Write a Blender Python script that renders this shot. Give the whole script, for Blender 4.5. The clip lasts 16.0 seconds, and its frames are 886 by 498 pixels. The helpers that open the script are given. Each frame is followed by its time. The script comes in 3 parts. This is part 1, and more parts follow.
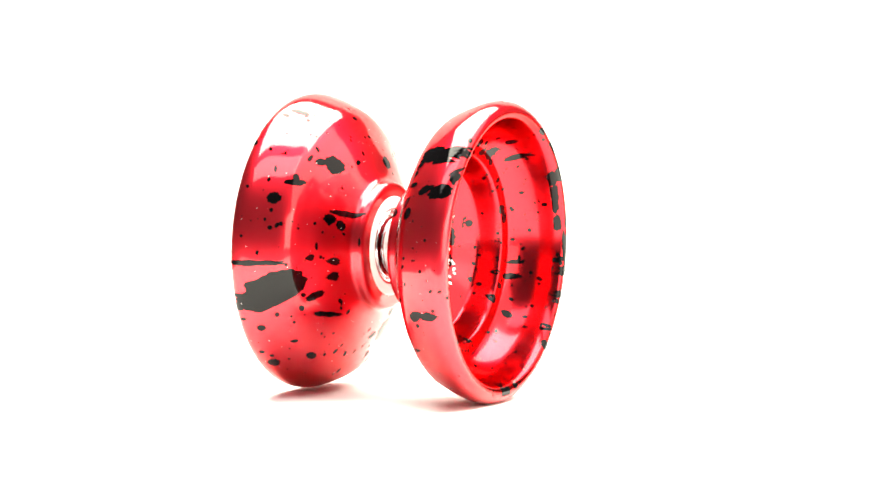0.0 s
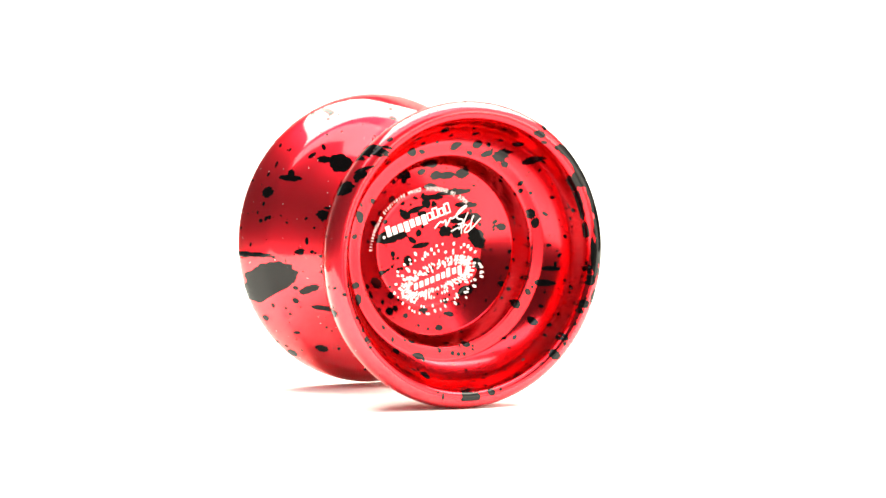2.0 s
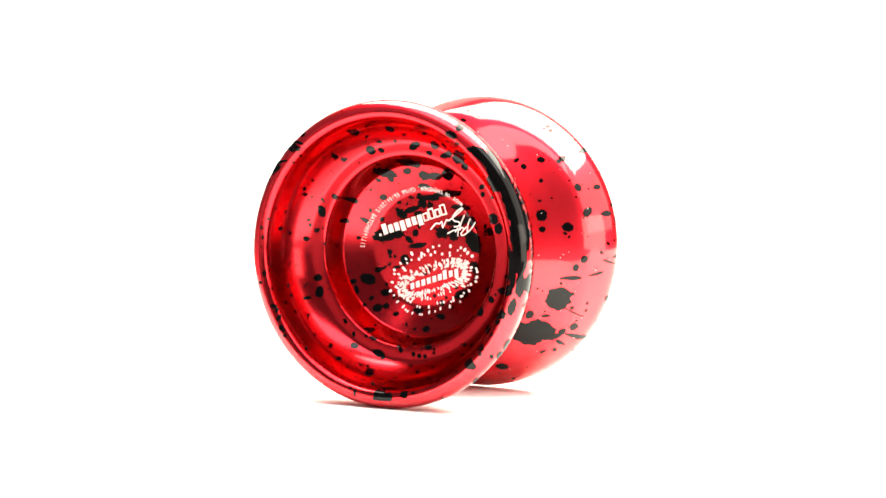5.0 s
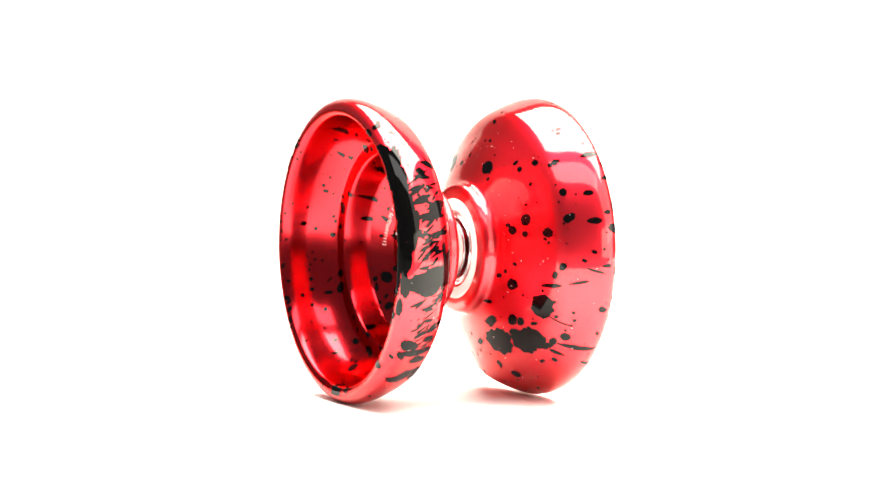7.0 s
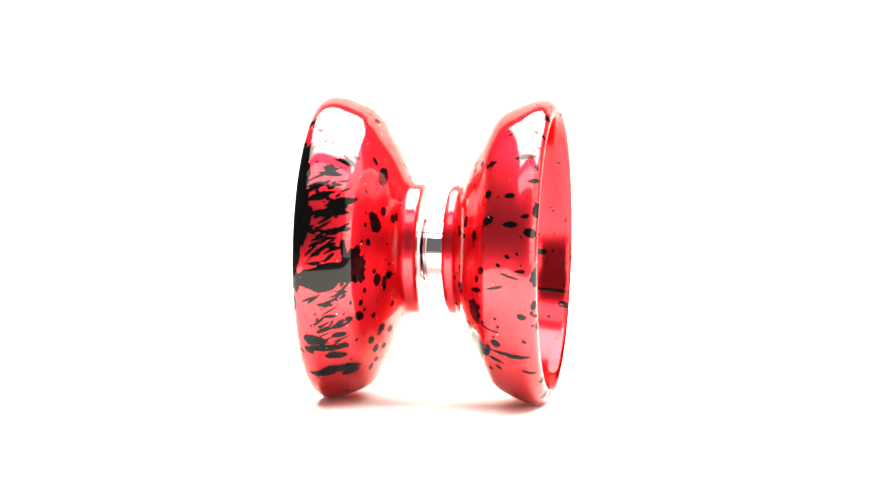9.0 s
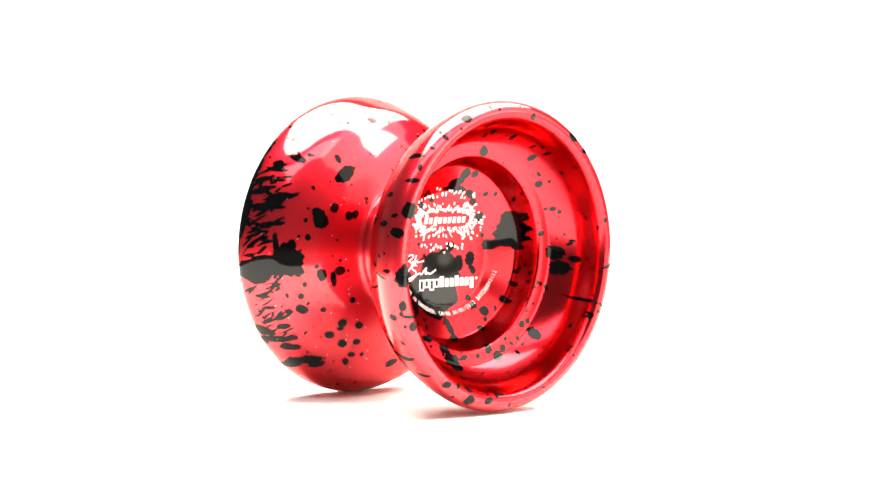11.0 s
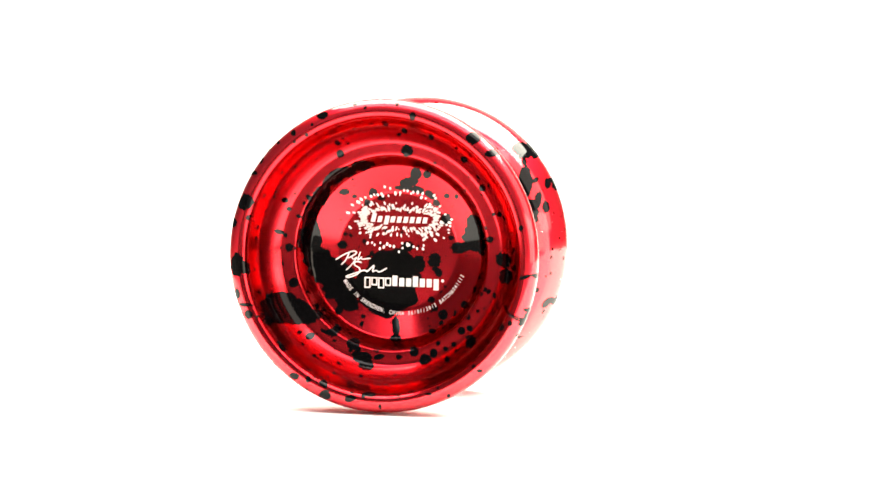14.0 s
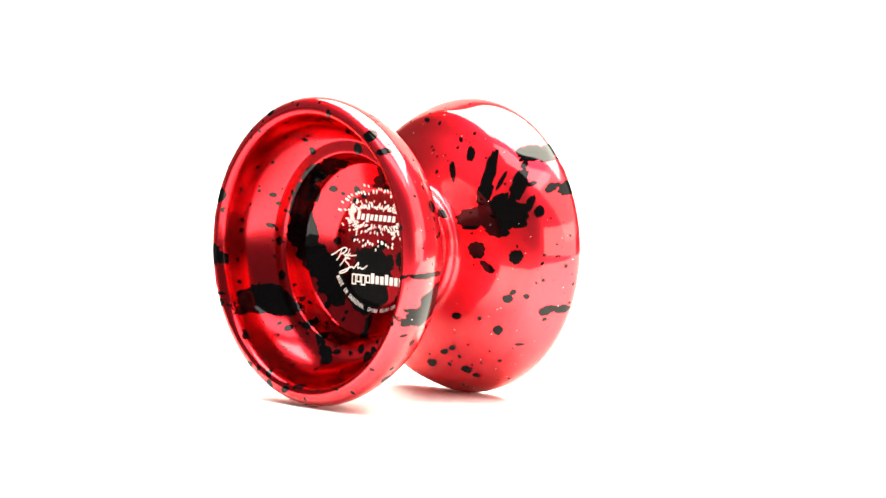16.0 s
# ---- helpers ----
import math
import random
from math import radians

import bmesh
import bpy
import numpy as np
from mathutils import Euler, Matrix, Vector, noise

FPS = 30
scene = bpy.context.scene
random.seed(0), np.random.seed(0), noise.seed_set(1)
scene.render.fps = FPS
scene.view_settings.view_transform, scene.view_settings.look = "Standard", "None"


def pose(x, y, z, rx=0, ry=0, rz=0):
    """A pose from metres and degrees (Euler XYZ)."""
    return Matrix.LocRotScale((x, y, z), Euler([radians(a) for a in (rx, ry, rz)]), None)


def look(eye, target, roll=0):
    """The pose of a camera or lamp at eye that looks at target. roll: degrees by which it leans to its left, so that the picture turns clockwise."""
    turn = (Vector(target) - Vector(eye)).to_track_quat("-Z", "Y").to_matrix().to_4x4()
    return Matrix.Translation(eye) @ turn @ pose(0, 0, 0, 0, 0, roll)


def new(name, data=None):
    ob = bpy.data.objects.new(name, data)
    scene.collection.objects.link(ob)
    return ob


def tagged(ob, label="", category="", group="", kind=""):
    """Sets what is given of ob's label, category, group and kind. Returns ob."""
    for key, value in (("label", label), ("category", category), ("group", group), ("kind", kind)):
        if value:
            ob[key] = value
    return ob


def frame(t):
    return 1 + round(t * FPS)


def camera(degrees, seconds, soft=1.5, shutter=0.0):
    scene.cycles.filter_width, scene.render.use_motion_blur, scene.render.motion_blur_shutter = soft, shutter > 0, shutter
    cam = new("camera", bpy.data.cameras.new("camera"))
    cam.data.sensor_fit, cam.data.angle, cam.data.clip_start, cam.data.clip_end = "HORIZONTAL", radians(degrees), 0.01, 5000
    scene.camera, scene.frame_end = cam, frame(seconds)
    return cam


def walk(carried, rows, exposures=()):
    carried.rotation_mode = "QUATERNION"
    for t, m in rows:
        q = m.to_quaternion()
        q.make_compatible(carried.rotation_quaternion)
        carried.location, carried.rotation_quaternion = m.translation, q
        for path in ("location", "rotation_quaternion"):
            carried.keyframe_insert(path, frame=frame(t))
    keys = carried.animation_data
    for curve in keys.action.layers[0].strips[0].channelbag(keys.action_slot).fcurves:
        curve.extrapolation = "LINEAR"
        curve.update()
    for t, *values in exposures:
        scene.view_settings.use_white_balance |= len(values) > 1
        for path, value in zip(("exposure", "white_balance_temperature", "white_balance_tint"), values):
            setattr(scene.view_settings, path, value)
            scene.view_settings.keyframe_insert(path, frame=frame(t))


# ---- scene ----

# ---- camera and its stand ----
cam = camera(18.073, 16.0, soft=1.6)
EYE = pose(0, -0.51658, 0.06613, 90 - 4.2285, 0, -0.51) @ pose(0, 0, 0, 0, 0, 1.131)
walk(cam, [(0.0, EYE), (16.0, EYE)])

MM = 0.001
RADIUS = 0.028
TURN_START, TURN_SPEED = -26.479, -18.1504
OFF_AXIS = (-0.0041, 0.00198)
LEAN = 0.43

# ---- light: one overhead softbox, a panel before it, a low panel and an added fill beside it, a dim room ----
world = bpy.data.worlds.new("studio_room_air")
world.use_nodes = True
world.node_tree.nodes["Background"].inputs[0].default_value = (1.0, 0.97, 0.95, 1)
world.node_tree.nodes["Background"].inputs[1].default_value = 0.2
scene.world = world
scene.view_settings.exposure = 0.0


def area_lamp(name, size_x, size_y, radiance, eye, target, colour=(1, 1, 1)):
    lamp = bpy.data.lights.new(name, "AREA")
    lamp.shape, lamp.size, lamp.size_y = "RECTANGLE", size_x, size_y
    lamp.energy = radiance * math.pi * size_x * size_y
    lamp.color = colour
    ob = new(name, lamp)
    ob.matrix_world = look(eye, target)
    return ob


area_lamp("softbox_light", 1.36, 0.98, 25, (0.24, 0.31, 0.85), (0.24, 0.31, 0), (1.0, 0.965, 0.82))
area_lamp("strip_light", 0.76, 0.21, 7, (0.02, -0.315, 0.55), (0.02, -0.315, 0), (1.0, 0.95, 0.93))
area_lamp("low_panel_light", 0.34, 0.12, 6, (0.3, -0.16, 0.065), (0, 0, 0.065), (1.0, 0.88, 0.72))
# broad unseen fill, added at the right to lift the cups turned that way
area_lamp("right_fill_light", 0.7, 0.6, 3.4, (0.55, -0.1, 0.36), (0, 0, 0.03), (1.0, 0.9, 0.78))


# ---- materials ----
def shader(name):
    mat = bpy.data.materials.new(name)
    mat.use_nodes = True
    nodes, links = mat.node_tree.nodes, mat.node_tree.links
    return mat, nodes, links, nodes["Principled BSDF"]


def grain(nodes, links, bsdf, scale, low, high, bump=0.0, distance=0.0001, detail=6):
    tex = nodes.new("ShaderNodeTexNoise")
    coord = nodes.new("ShaderNodeTexCoord")
    tex.inputs["Scale"].default_value, tex.inputs["Detail"].default_value = scale, detail
    links.new(coord.outputs["Object"], tex.inputs["Vector"])
    span = nodes.new("ShaderNodeMapRange")
    span.inputs["To Min"].default_value, span.inputs["To Max"].default_value = low, high
    links.new(tex.outputs["Fac"], span.inputs["Value"])
    links.new(span.outputs["Result"], bsdf.inputs["Roughness"])
    if bump:
        node = nodes.new("ShaderNodeBump")
        node.inputs["Strength"].default_value, node.inputs["Distance"].default_value = bump, distance
        links.new(tex.outputs["Fac"], node.inputs["Height"])
        links.new(node.outputs["Normal"], bsdf.inputs["Normal"])
    return tex


def anodised(name, colour, low, high, turned, coat, sheen, groove=0.0):
    """Turned metal under a clear dyed skin: the tool marks spread its shine along the profile."""
    mat, nodes, links, bsdf = shader(name)
    bsdf.inputs["Base Color"].default_value = (*colour, 1)
    bsdf.inputs["Metallic"].default_value = 1
    bsdf.inputs["Specular Tint"].default_value = (0.85, 0.12, 0.14, 1)
    bsdf.inputs["Coat Weight"].default_value = coat
    bsdf.inputs["Coat Roughness"].default_value = sheen
    bsdf.inputs["Coat IOR"].default_value = 1.55
    bsdf.inputs["Anisotropic"].default_value = turned
    bsdf.inputs["Anisotropic Rotation"].default_value = 0.25
    tangent = nodes.new("ShaderNodeTangent")
    tangent.direction_type, tangent.axis = "RADIAL", "X"
    links.new(tangent.outputs["Tangent"], bsdf.inputs["Tangent"])
    grain(nodes, links, bsdf, 900, low, high)
    if groove:
        # fine rings left by the lathe
        coord, wave, bump = nodes.new("ShaderNodeTexCoord"), nodes.new("ShaderNodeTexWave"), nodes.new("ShaderNodeBump")
        wave.wave_type, wave.rings_direction = "RINGS", "X"
        wave.inputs["Scale"].default_value, wave.inputs["Distortion"].default_value = 700, 0.6
        bump.inputs["Strength"].default_value, bump.inputs["Distance"].default_value = 1.0, groove
        links.new(coord.outputs["Object"], wave.inputs["Vector"])
        links.new(wave.outputs["Fac"], bump.inputs["Height"])
        links.new(bump.outputs["Normal"], bsdf.inputs["Normal"])
    return mat


def plain(name, colour, rough, metal=0.0, coat=0.0, scale=600, spread=0.05, bump=0.0):
    mat, nodes, links, bsdf = shader(name)
    bsdf.inputs["Base Color"].default_value = (*colour, 1)
    bsdf.inputs["Metallic"].default_value = metal
    bsdf.inputs["Coat Weight"].default_value = coat
    bsdf.inputs["Coat Roughness"].default_value = 0.04
    grain(nodes, links, bsdf, scale, rough - spread, rough + spread, bump)
    return mat


RED = anodised("red_anodised_aluminium", (0.56, 0.011, 0.023), 0.36, 0.42, 0.4, 0.75, 0.07)
SATIN_RED = anodised("satin_red_anodised_aluminium", (0.5, 0.012, 0.02), 0.18, 0.23, 0.4, 0.2, 0.1, 0.000001)
BLACK = plain("black_anodised_splash", (0.001, 0.0008, 0.001), 0.4, 0, 0.4)
BLACK.node_tree.nodes["Principled BSDF"].inputs["Specular IOR Level"].default_value = 0.0
STEEL = plain("polished_steel", (0.72, 0.72, 0.74), 0.07, 1, spread=0.03)
SILICONE = plain("white_silicone", (0.82, 0.8, 0.79), 0.45)
PRINT = plain("white_laser_print", (0.85, 0.83, 0.82), 0.5)
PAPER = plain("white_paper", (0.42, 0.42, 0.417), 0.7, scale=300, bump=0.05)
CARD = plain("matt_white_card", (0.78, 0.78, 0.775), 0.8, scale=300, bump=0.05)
TABLE = plain("grey_laminate", (0.08, 0.08, 0.08), 0.7, scale=40, bump=0.03)
for matt in (CARD, TABLE):
    matt.node_tree.nodes["Principled BSDF"].inputs["Specular IOR Level"].default_value = 0.0


# ---- mesh helpers ----
def link_mesh(name, bm, material, parent=None, label="", smooth=True):
    mesh = bpy.data.meshes.new(name)
    bm.normal_update()
    bm.to_mesh(mesh)
    bm.free()
    for face in mesh.polygons:
        face.use_smooth = smooth
    mesh.materials.append(material)
    ob = new(name, mesh)
    ob.parent = parent
    if label:
        tagged(ob, label)
    return ob


part = link_mesh


def soften(points, rounds=2):
    """Cuts the corners of an open line of points."""
    for _ in range(rounds):
        out = [points[0]]
        for a, b in zip(points, points[1:]):
            out.append(tuple(0.75 * p + 0.25 * q for p, q in zip(a, b)))
            out.append(tuple(0.25 * p + 0.75 * q for p, q in zip(a, b)))
        out.append(points[-1])
        points = out
    return points


def lathe(profile, side, steps=224, closed=False, split=None):
    """Turns a line of (axial, radius) in millimetres about the x axis."""
    bm = bmesh.new()
    rings = []
    for ax, r in profile:
        if r < 1e-6:
            rings.append([bm.verts.new((side * ax * MM, 0, 0))])
            continue
        rings.append([bm.verts.new((side * ax * MM, r * MM * math.sin(a), r * MM * math.cos(a)))
                      for a in (2 * math.pi * k / steps for k in range(steps))])
    pairs = list(zip(rings, rings[1:]))
    if closed:
        pairs.append((rings[-1], rings[0]))
    for step, (one, two) in enumerate(pairs):
        for k in range(steps):
            n = (k + 1) % steps
            quad = [one[k % len(one)], one[n % len(one)], two[n % len(two)], two[k % len(two)]]
            seen = []
            for v in quad:
                if v not in seen:
                    seen.append(v)
            if len(seen) > 2:
                bm.faces.new(seen).material_index = int(split is not None and step >= split)
    bmesh.ops.recalc_face_normals(bm, faces=bm.faces)
    return bm


# ---- setting ----
def slab(name, x0, x1, y0, y1, z0, z1, material, label, category):
    bm = bmesh.new()
    bmesh.ops.create_cube(bm, size=1, matrix=Matrix.Translation(((x0 + x1) / 2, (y0 + y1) / 2, (z0 + z1) / 2)) @ Matrix.Diagonal((x1 - x0, y1 - y0, z1 - z0, 1)))
    return tagged(link_mesh(name, bm, material, smooth=False), label, category, kind="structure")


def setting():
    low = -0.00016
    slab("table_top", -1.1, 1.1, -1.6, 1.2, low - 0.03, low - 0.00006, TABLE, "grey laminate table top under the card", "table")
    slab("floor", -0.145, 0.4, -0.135, 0.3, low - 0.00004, low, CARD, "sheet of matt white card lit from above", "card")
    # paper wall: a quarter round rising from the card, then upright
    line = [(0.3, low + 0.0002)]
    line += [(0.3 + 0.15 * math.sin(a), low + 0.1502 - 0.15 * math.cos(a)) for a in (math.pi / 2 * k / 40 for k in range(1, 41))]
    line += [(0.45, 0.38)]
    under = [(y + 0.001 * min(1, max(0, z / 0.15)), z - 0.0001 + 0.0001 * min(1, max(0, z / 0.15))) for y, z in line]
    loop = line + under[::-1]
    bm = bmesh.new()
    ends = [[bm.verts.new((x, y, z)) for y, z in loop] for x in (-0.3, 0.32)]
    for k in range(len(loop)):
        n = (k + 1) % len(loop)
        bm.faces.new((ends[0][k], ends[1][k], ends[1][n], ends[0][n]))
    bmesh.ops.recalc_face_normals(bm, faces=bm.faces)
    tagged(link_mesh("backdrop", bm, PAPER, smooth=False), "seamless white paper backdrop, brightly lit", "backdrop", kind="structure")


setting()

# ---- yo-yo ----
SHELL = [(2.9, 3.2), (2.85, 6.6), (2.34, 6.75), (2.32, 9.4), (2.3, 11.0), (2.55, 11.75), (3.2, 12.1), (3.9, 12.12), (4.5, 12.15),
         (5.1, 12.8), (6.0, 14.9), (6.9, 17.0), (8.2, 19.4), (9.4, 21.3), (10.3, 22.9), (11.2, 24.3), (12.0, 25.2),
         (13.0, 25.9), (15.5, 27.0), (17.6, 27.75), (19.1, 28.0), (20.2, 27.88), (21.1, 27.45), (21.7, 26.7), (21.85, 25.9)]
CUP = [(21.85, 25.9), (21.7, 25.2), (21.2, 24.7), (20.2, 24.35), (18.2, 24.0), (16.6, 23.6), (15.4, 23.0), (14.2, 22.2),
       (13.1, 21.2), (12.45, 20.45), (12.25, 20.1), (12.15, 19.2), (12.05, 18.2), (11.95, 17.75), (11.4, 17.4), (8.4, 16.4), (7.5, 16.0),
       (7.2, 15.4), (5.05, 11.3), (4.9, 11.0), (4.8, 10.5), (4.7, 0.0)]

PROFILE = soften(SHELL + CUP[1:], 3)
CREST = max(range(len(PROFILE)), key=lambda k: PROFILE[k][0])
LENGTHS = np.concatenate([[0.0], np.cumsum([math.dist(p, q) for p, q in zip(PROFILE, PROFILE[1:])])])
AXIALS, RADII = np.array(PROFILE).T
SKIN = 0.025  # how far colour and print stand proud, in mm


def on_shell(u, turn, proud=SKIN):
    """A point of the outer skin: the way along the profile in mm, and the turn in radians."""
    ax, r = np.interp(u, LENGTHS, AXIALS), np.interp(u, LENGTHS, RADII)
    a2, r2 = np.interp(u + 0.15, LENGTHS, AXIALS), np.interp(u + 0.15, LENGTHS, RADII)
    da, dr = a2 - ax, r2 - r
    size = math.hypot(da, dr) or 1
    return ax - dr / size * proud, r + da / size * proud, turn


def on_cup(right, up, proud=SKIN):
    """A point of the hollow face, from its place across the face in mm."""
    r = min(math.hypot(right, up), 26.4)
    turn = math.atan2(right, up)
    cup_r, cup_a = RADII[CREST:][::-1], AXIALS[CREST:][::-1]
    return float(np.interp(r, cup_r, cup_a)) + proud, r, turn


def place(side, ax, r, turn):
    return (side * ax * MM, r * math.sin(turn) * MM, r * math.cos(turn) * MM)


def splash_outline(rng, length, width, count):
    """Radii of an uneven drop: a few lobes, a fringe, sometimes a tail."""
    waves = [(k, rng.uniform(0, 6.283), rng.uniform(0.3, 1) * 0.16 / k ** 0.9) for k in (2, 3, 4, 5)]
    fringe = [(k, rng.uniform(0, 6.283), rng.uniform(0.02, 0.06)) for k in (7, 9, 11)]
    tail = rng.choice((0, 0, 0.35)) if length > 1.6 * width else 0
    big = min(1.0, (length * width) ** 0.5 / 2.5)
    out = []
    for k in range(count):
        a = 2 * math.pi * k / count
        wobble = 1 + big * sum(h * math.sin(n * a + p) for n, p, h in fringe) + (0.25 + 0.75 * big) * sum(h * math.sin(n * a + p) for n, p, h in waves)
        x, y = 0.5 * length * math.cos(a) * wobble, 0.5 * width * math.sin(a) * wobble
        y *= 1 - tail * math.cos(a)
        out.append((x, y))
    return out


def add_splash(bm, rng, side, on_face, row, proud):
    one, two, length, width, angle = row
    grow = 1.0 if on_face else 1.14
    length, width = length * grow, width * (1.2 if on_face else grow)
    count = 12 if length < 0.7 else 28 if length < 2.2 else 44
    shells = max(1, min(9, round(max(length, width) / 0.7)))
    ca, sa = math.cos(math.radians(angle)), math.sin(math.radians(angle))
    rim = splash_outline(rng, length, width, count)
    on_lip = on_face and math.hypot(one, two) > 23.6

    def spot(x, y):
        du, dv = x * ca - y * sa, x * sa + y * ca
        if on_face:
            x, y = one + du, two + dv
            if on_lip:
                # stays on the lip, short of the steep wall
                grow_r = max(1.0, 24.3 / math.hypot(x, y))
                x, y = x * grow_r, y * grow_r
            ax, r, turn = on_cup(x, y, proud)
            return place(side, ax, r, turn * side)
        u = one + du
        r = float(np.interp(u, LENGTHS, RADII))
        return place(side, *on_shell(u, math.radians(two) + dv / r, proud))

    rings = [[bm.verts.new(spot(0, 0))]]
    for s in range(1, shells + 1):
        rings.append([bm.verts.new(spot(x * s / shells, y * s / shells)) for x, y in rim])
    for inner, outer in zip(rings, rings[1:]):
        for k in range(count):
            n = (k + 1) % count
            if len(inner) == 1:
                bm.faces.new((inner[0], outer[k], outer[n]))
            else:
                bm.faces.new((inner[k], outer[k], outer[n], inner[n]))


# splashes on the hollow faces: right, up, length, width (mm), angle
# splashes on the outer shells: way along the profile (mm), turn, length, width (mm), angle
FRONT_CUP_1 = [
    (0.4, -25.5, 3.9, 3.2, 1), (9.8, 1.9, 4.2, 2.7, 131), (-8.8, 2.1, 5.1, 1.9, 3), (6.5, 5.5, 4.8, 1.5, 13), (4.6, 10.5, 6.3, 1.1, 6),
    (10.3, 17.7, 2.9, 2.1, 173), (22.6, 8.9, 6.5, 0.9, 107), (-7.1, 13.9, 3.8, 1.5, 173), (24.8, -4.9, 3.5, 1.6, 0), (3.3, 3.2, 2.8, 1.9, 5),
    (5.3, 14.1, 2.8, 1.7, 15), (-11.5, -6.1, 3.1, 1.5, 162), (7.3, 8.1, 4.2, 1.1, 1), (-2.3, 16.1, 3.8, 1.2, 5), (7.6, -8, 3.2, 1.4, 10),
    (2.4, 13.7, 3.1, 1.3, 1), (0.2, 13.7, 2.4, 1.5, 6), (10.1, -2.9, 2.4, 1.5, 117), (17.2, 6.8, 2.2, 1.6, 147),
]
FRONT_CUP_2 = [
    (-6, 2.5, 2.7, 1.3, 10), (-2.9, 7.3, 3.8, 0.9, 17), (15.4, 16.9, 2.6, 1.3, 25), (23.5, -9.3, 2.8, 1.2, 175), (-1.8, 0.6, 3.7, 0.9, 9),
    (-4.4, -2.2, 2.2, 1.5, 119), (-18.1, 6.6, 2.4, 1.3, 103), (-0.4, 9.5, 3.7, 0.8, 177), (18.3, 5.1, 1.8, 1.6, 2), (1.2, 19.5, 2.4, 1.2, 21),
    (19.4, -15.3, 2.2, 1.3, 169), (20.8, 13, 3.5, 0.8, 119), (-0.3, 11.6, 2.8, 1, 5), (-18.2, -8.4, 2.1, 1.3, 97), (0.6, -24, 3.9, 0.7, 1),
    (-7.9, 18.3, 1.7, 1.6, 90), (-5.8, -19, 2.4, 1.1, 168), (7.6, 18, 2.6, 1, 19), (5.4, 19.7, 1.9, 1.3, 5),
]
FRONT_CUP_3 = [
    (14.8, -10.1, 1.6, 1.5, 26), (-9, -11.3, 1.9, 1.2, 10), (4.6, -24.8, 1.7, 1.3, 126), (24.1, 4.4, 3.1, 0.7, 99), (14, 4, 1.8, 1.2, 176),
    (17.3, -13.1, 1.6, 1.3, 2), (-18.7, -5.8, 1.7, 1.1, 176), (-8.1, -8.5, 1.7, 1.1, 177), (-3.1, 14.4, 1.8, 1, 22), (-3.6, 1.6, 1.9, 0.9, 147),
    (-5.8, -22.2, 1.9, 0.9, 158), (-5.7, 6.5, 1.3, 1.3, 20), (3.7, -12.2, 2.1, 0.8, 173), (-9, 21.7, 1.8, 0.9, 26), (11.4, 16, 1.6, 1, 166),
    (-2.6, 22.4, 1.7, 0.9, 4), (4.4, -17.3, 1.7, 0.9, 175), (22.8, -10.5, 1.7, 0.9, 148), (-13.8, 8.7, 1.9, 0.8, 143),
]
FRONT_CUP_4 = [
    (-12.3, 4.9, 1.9, 0.8, 149), (-6.6, 12.9, 1.5, 1, 122), (-8.6, 9.3, 1.5, 1, 20), (1.3, -14.6, 1.6, 0.9, 1), (-2.3, 2.9, 1.3, 1.1, 10),
    (-9.7, -4.3, 1.7, 0.8, 15), (24.4, -2.8, 1.7, 0.8, 16), (17.1, -7.8, 1.5, 0.9, 136), (-10.5, -17.9, 1.6, 0.8, 154), (-15.4, 9.4, 1.4, 0.9, 151),
    (11.9, 19.9, 1.8, 0.7, 169), (-7.5, -10.9, 1.3, 0.9, 177), (3.5, -9.8, 1.3, 0.9, 167), (-5.8, 18.4, 1.4, 0.8, 163), (14.9, 12.5, 1.4, 0.8, 28),
    (-7.6, -0.9, 1.2, 0.9, 135), (-13.2, -8, 1.8, 0.6, 111), (4, 18.2, 1.5, 0.7, 156), (-0.7, 8, 1.3, 0.8, 129),
]
FRONT_CUP_5 = [
    (-8.4, -15, 1.7, 0.6, 162), (-15.4, 4.7, 1, 1, 83), (-14.3, 17, 1.1, 0.9, 25), (-21, -14.5, 1.1, 0.9, 131), (-7, -16.4, 1.6, 0.6, 157),
    (15, 11.1, 1, 0.9, 125), (-9.3, 5.1, 1.1, 0.8, 35), (-13.9, -6.6, 1.1, 0.8, 164), (-5.4, -12.3, 1.2, 0.7, 179), (16.8, -5.2, 1.2, 0.7, 10),
    (-19.2, 3, 1, 0.8, 0), (-20.9, 1.4, 1, 0.8, 169), (14, -6.5, 1.3, 0.6, 13), (1.5, -18.8, 0.9, 0.8, 175), (17.5, 0.9, 1, 0.7, 16),
    (10.8, -22, 1.4, 0.5, 179), (-19.9, -9.5, 1.1, 0.6, 2), (-3.2, 9.4, 1.3, 0.5, 171), (4.1, 21.8, 1.3, 0.5, 11),
]
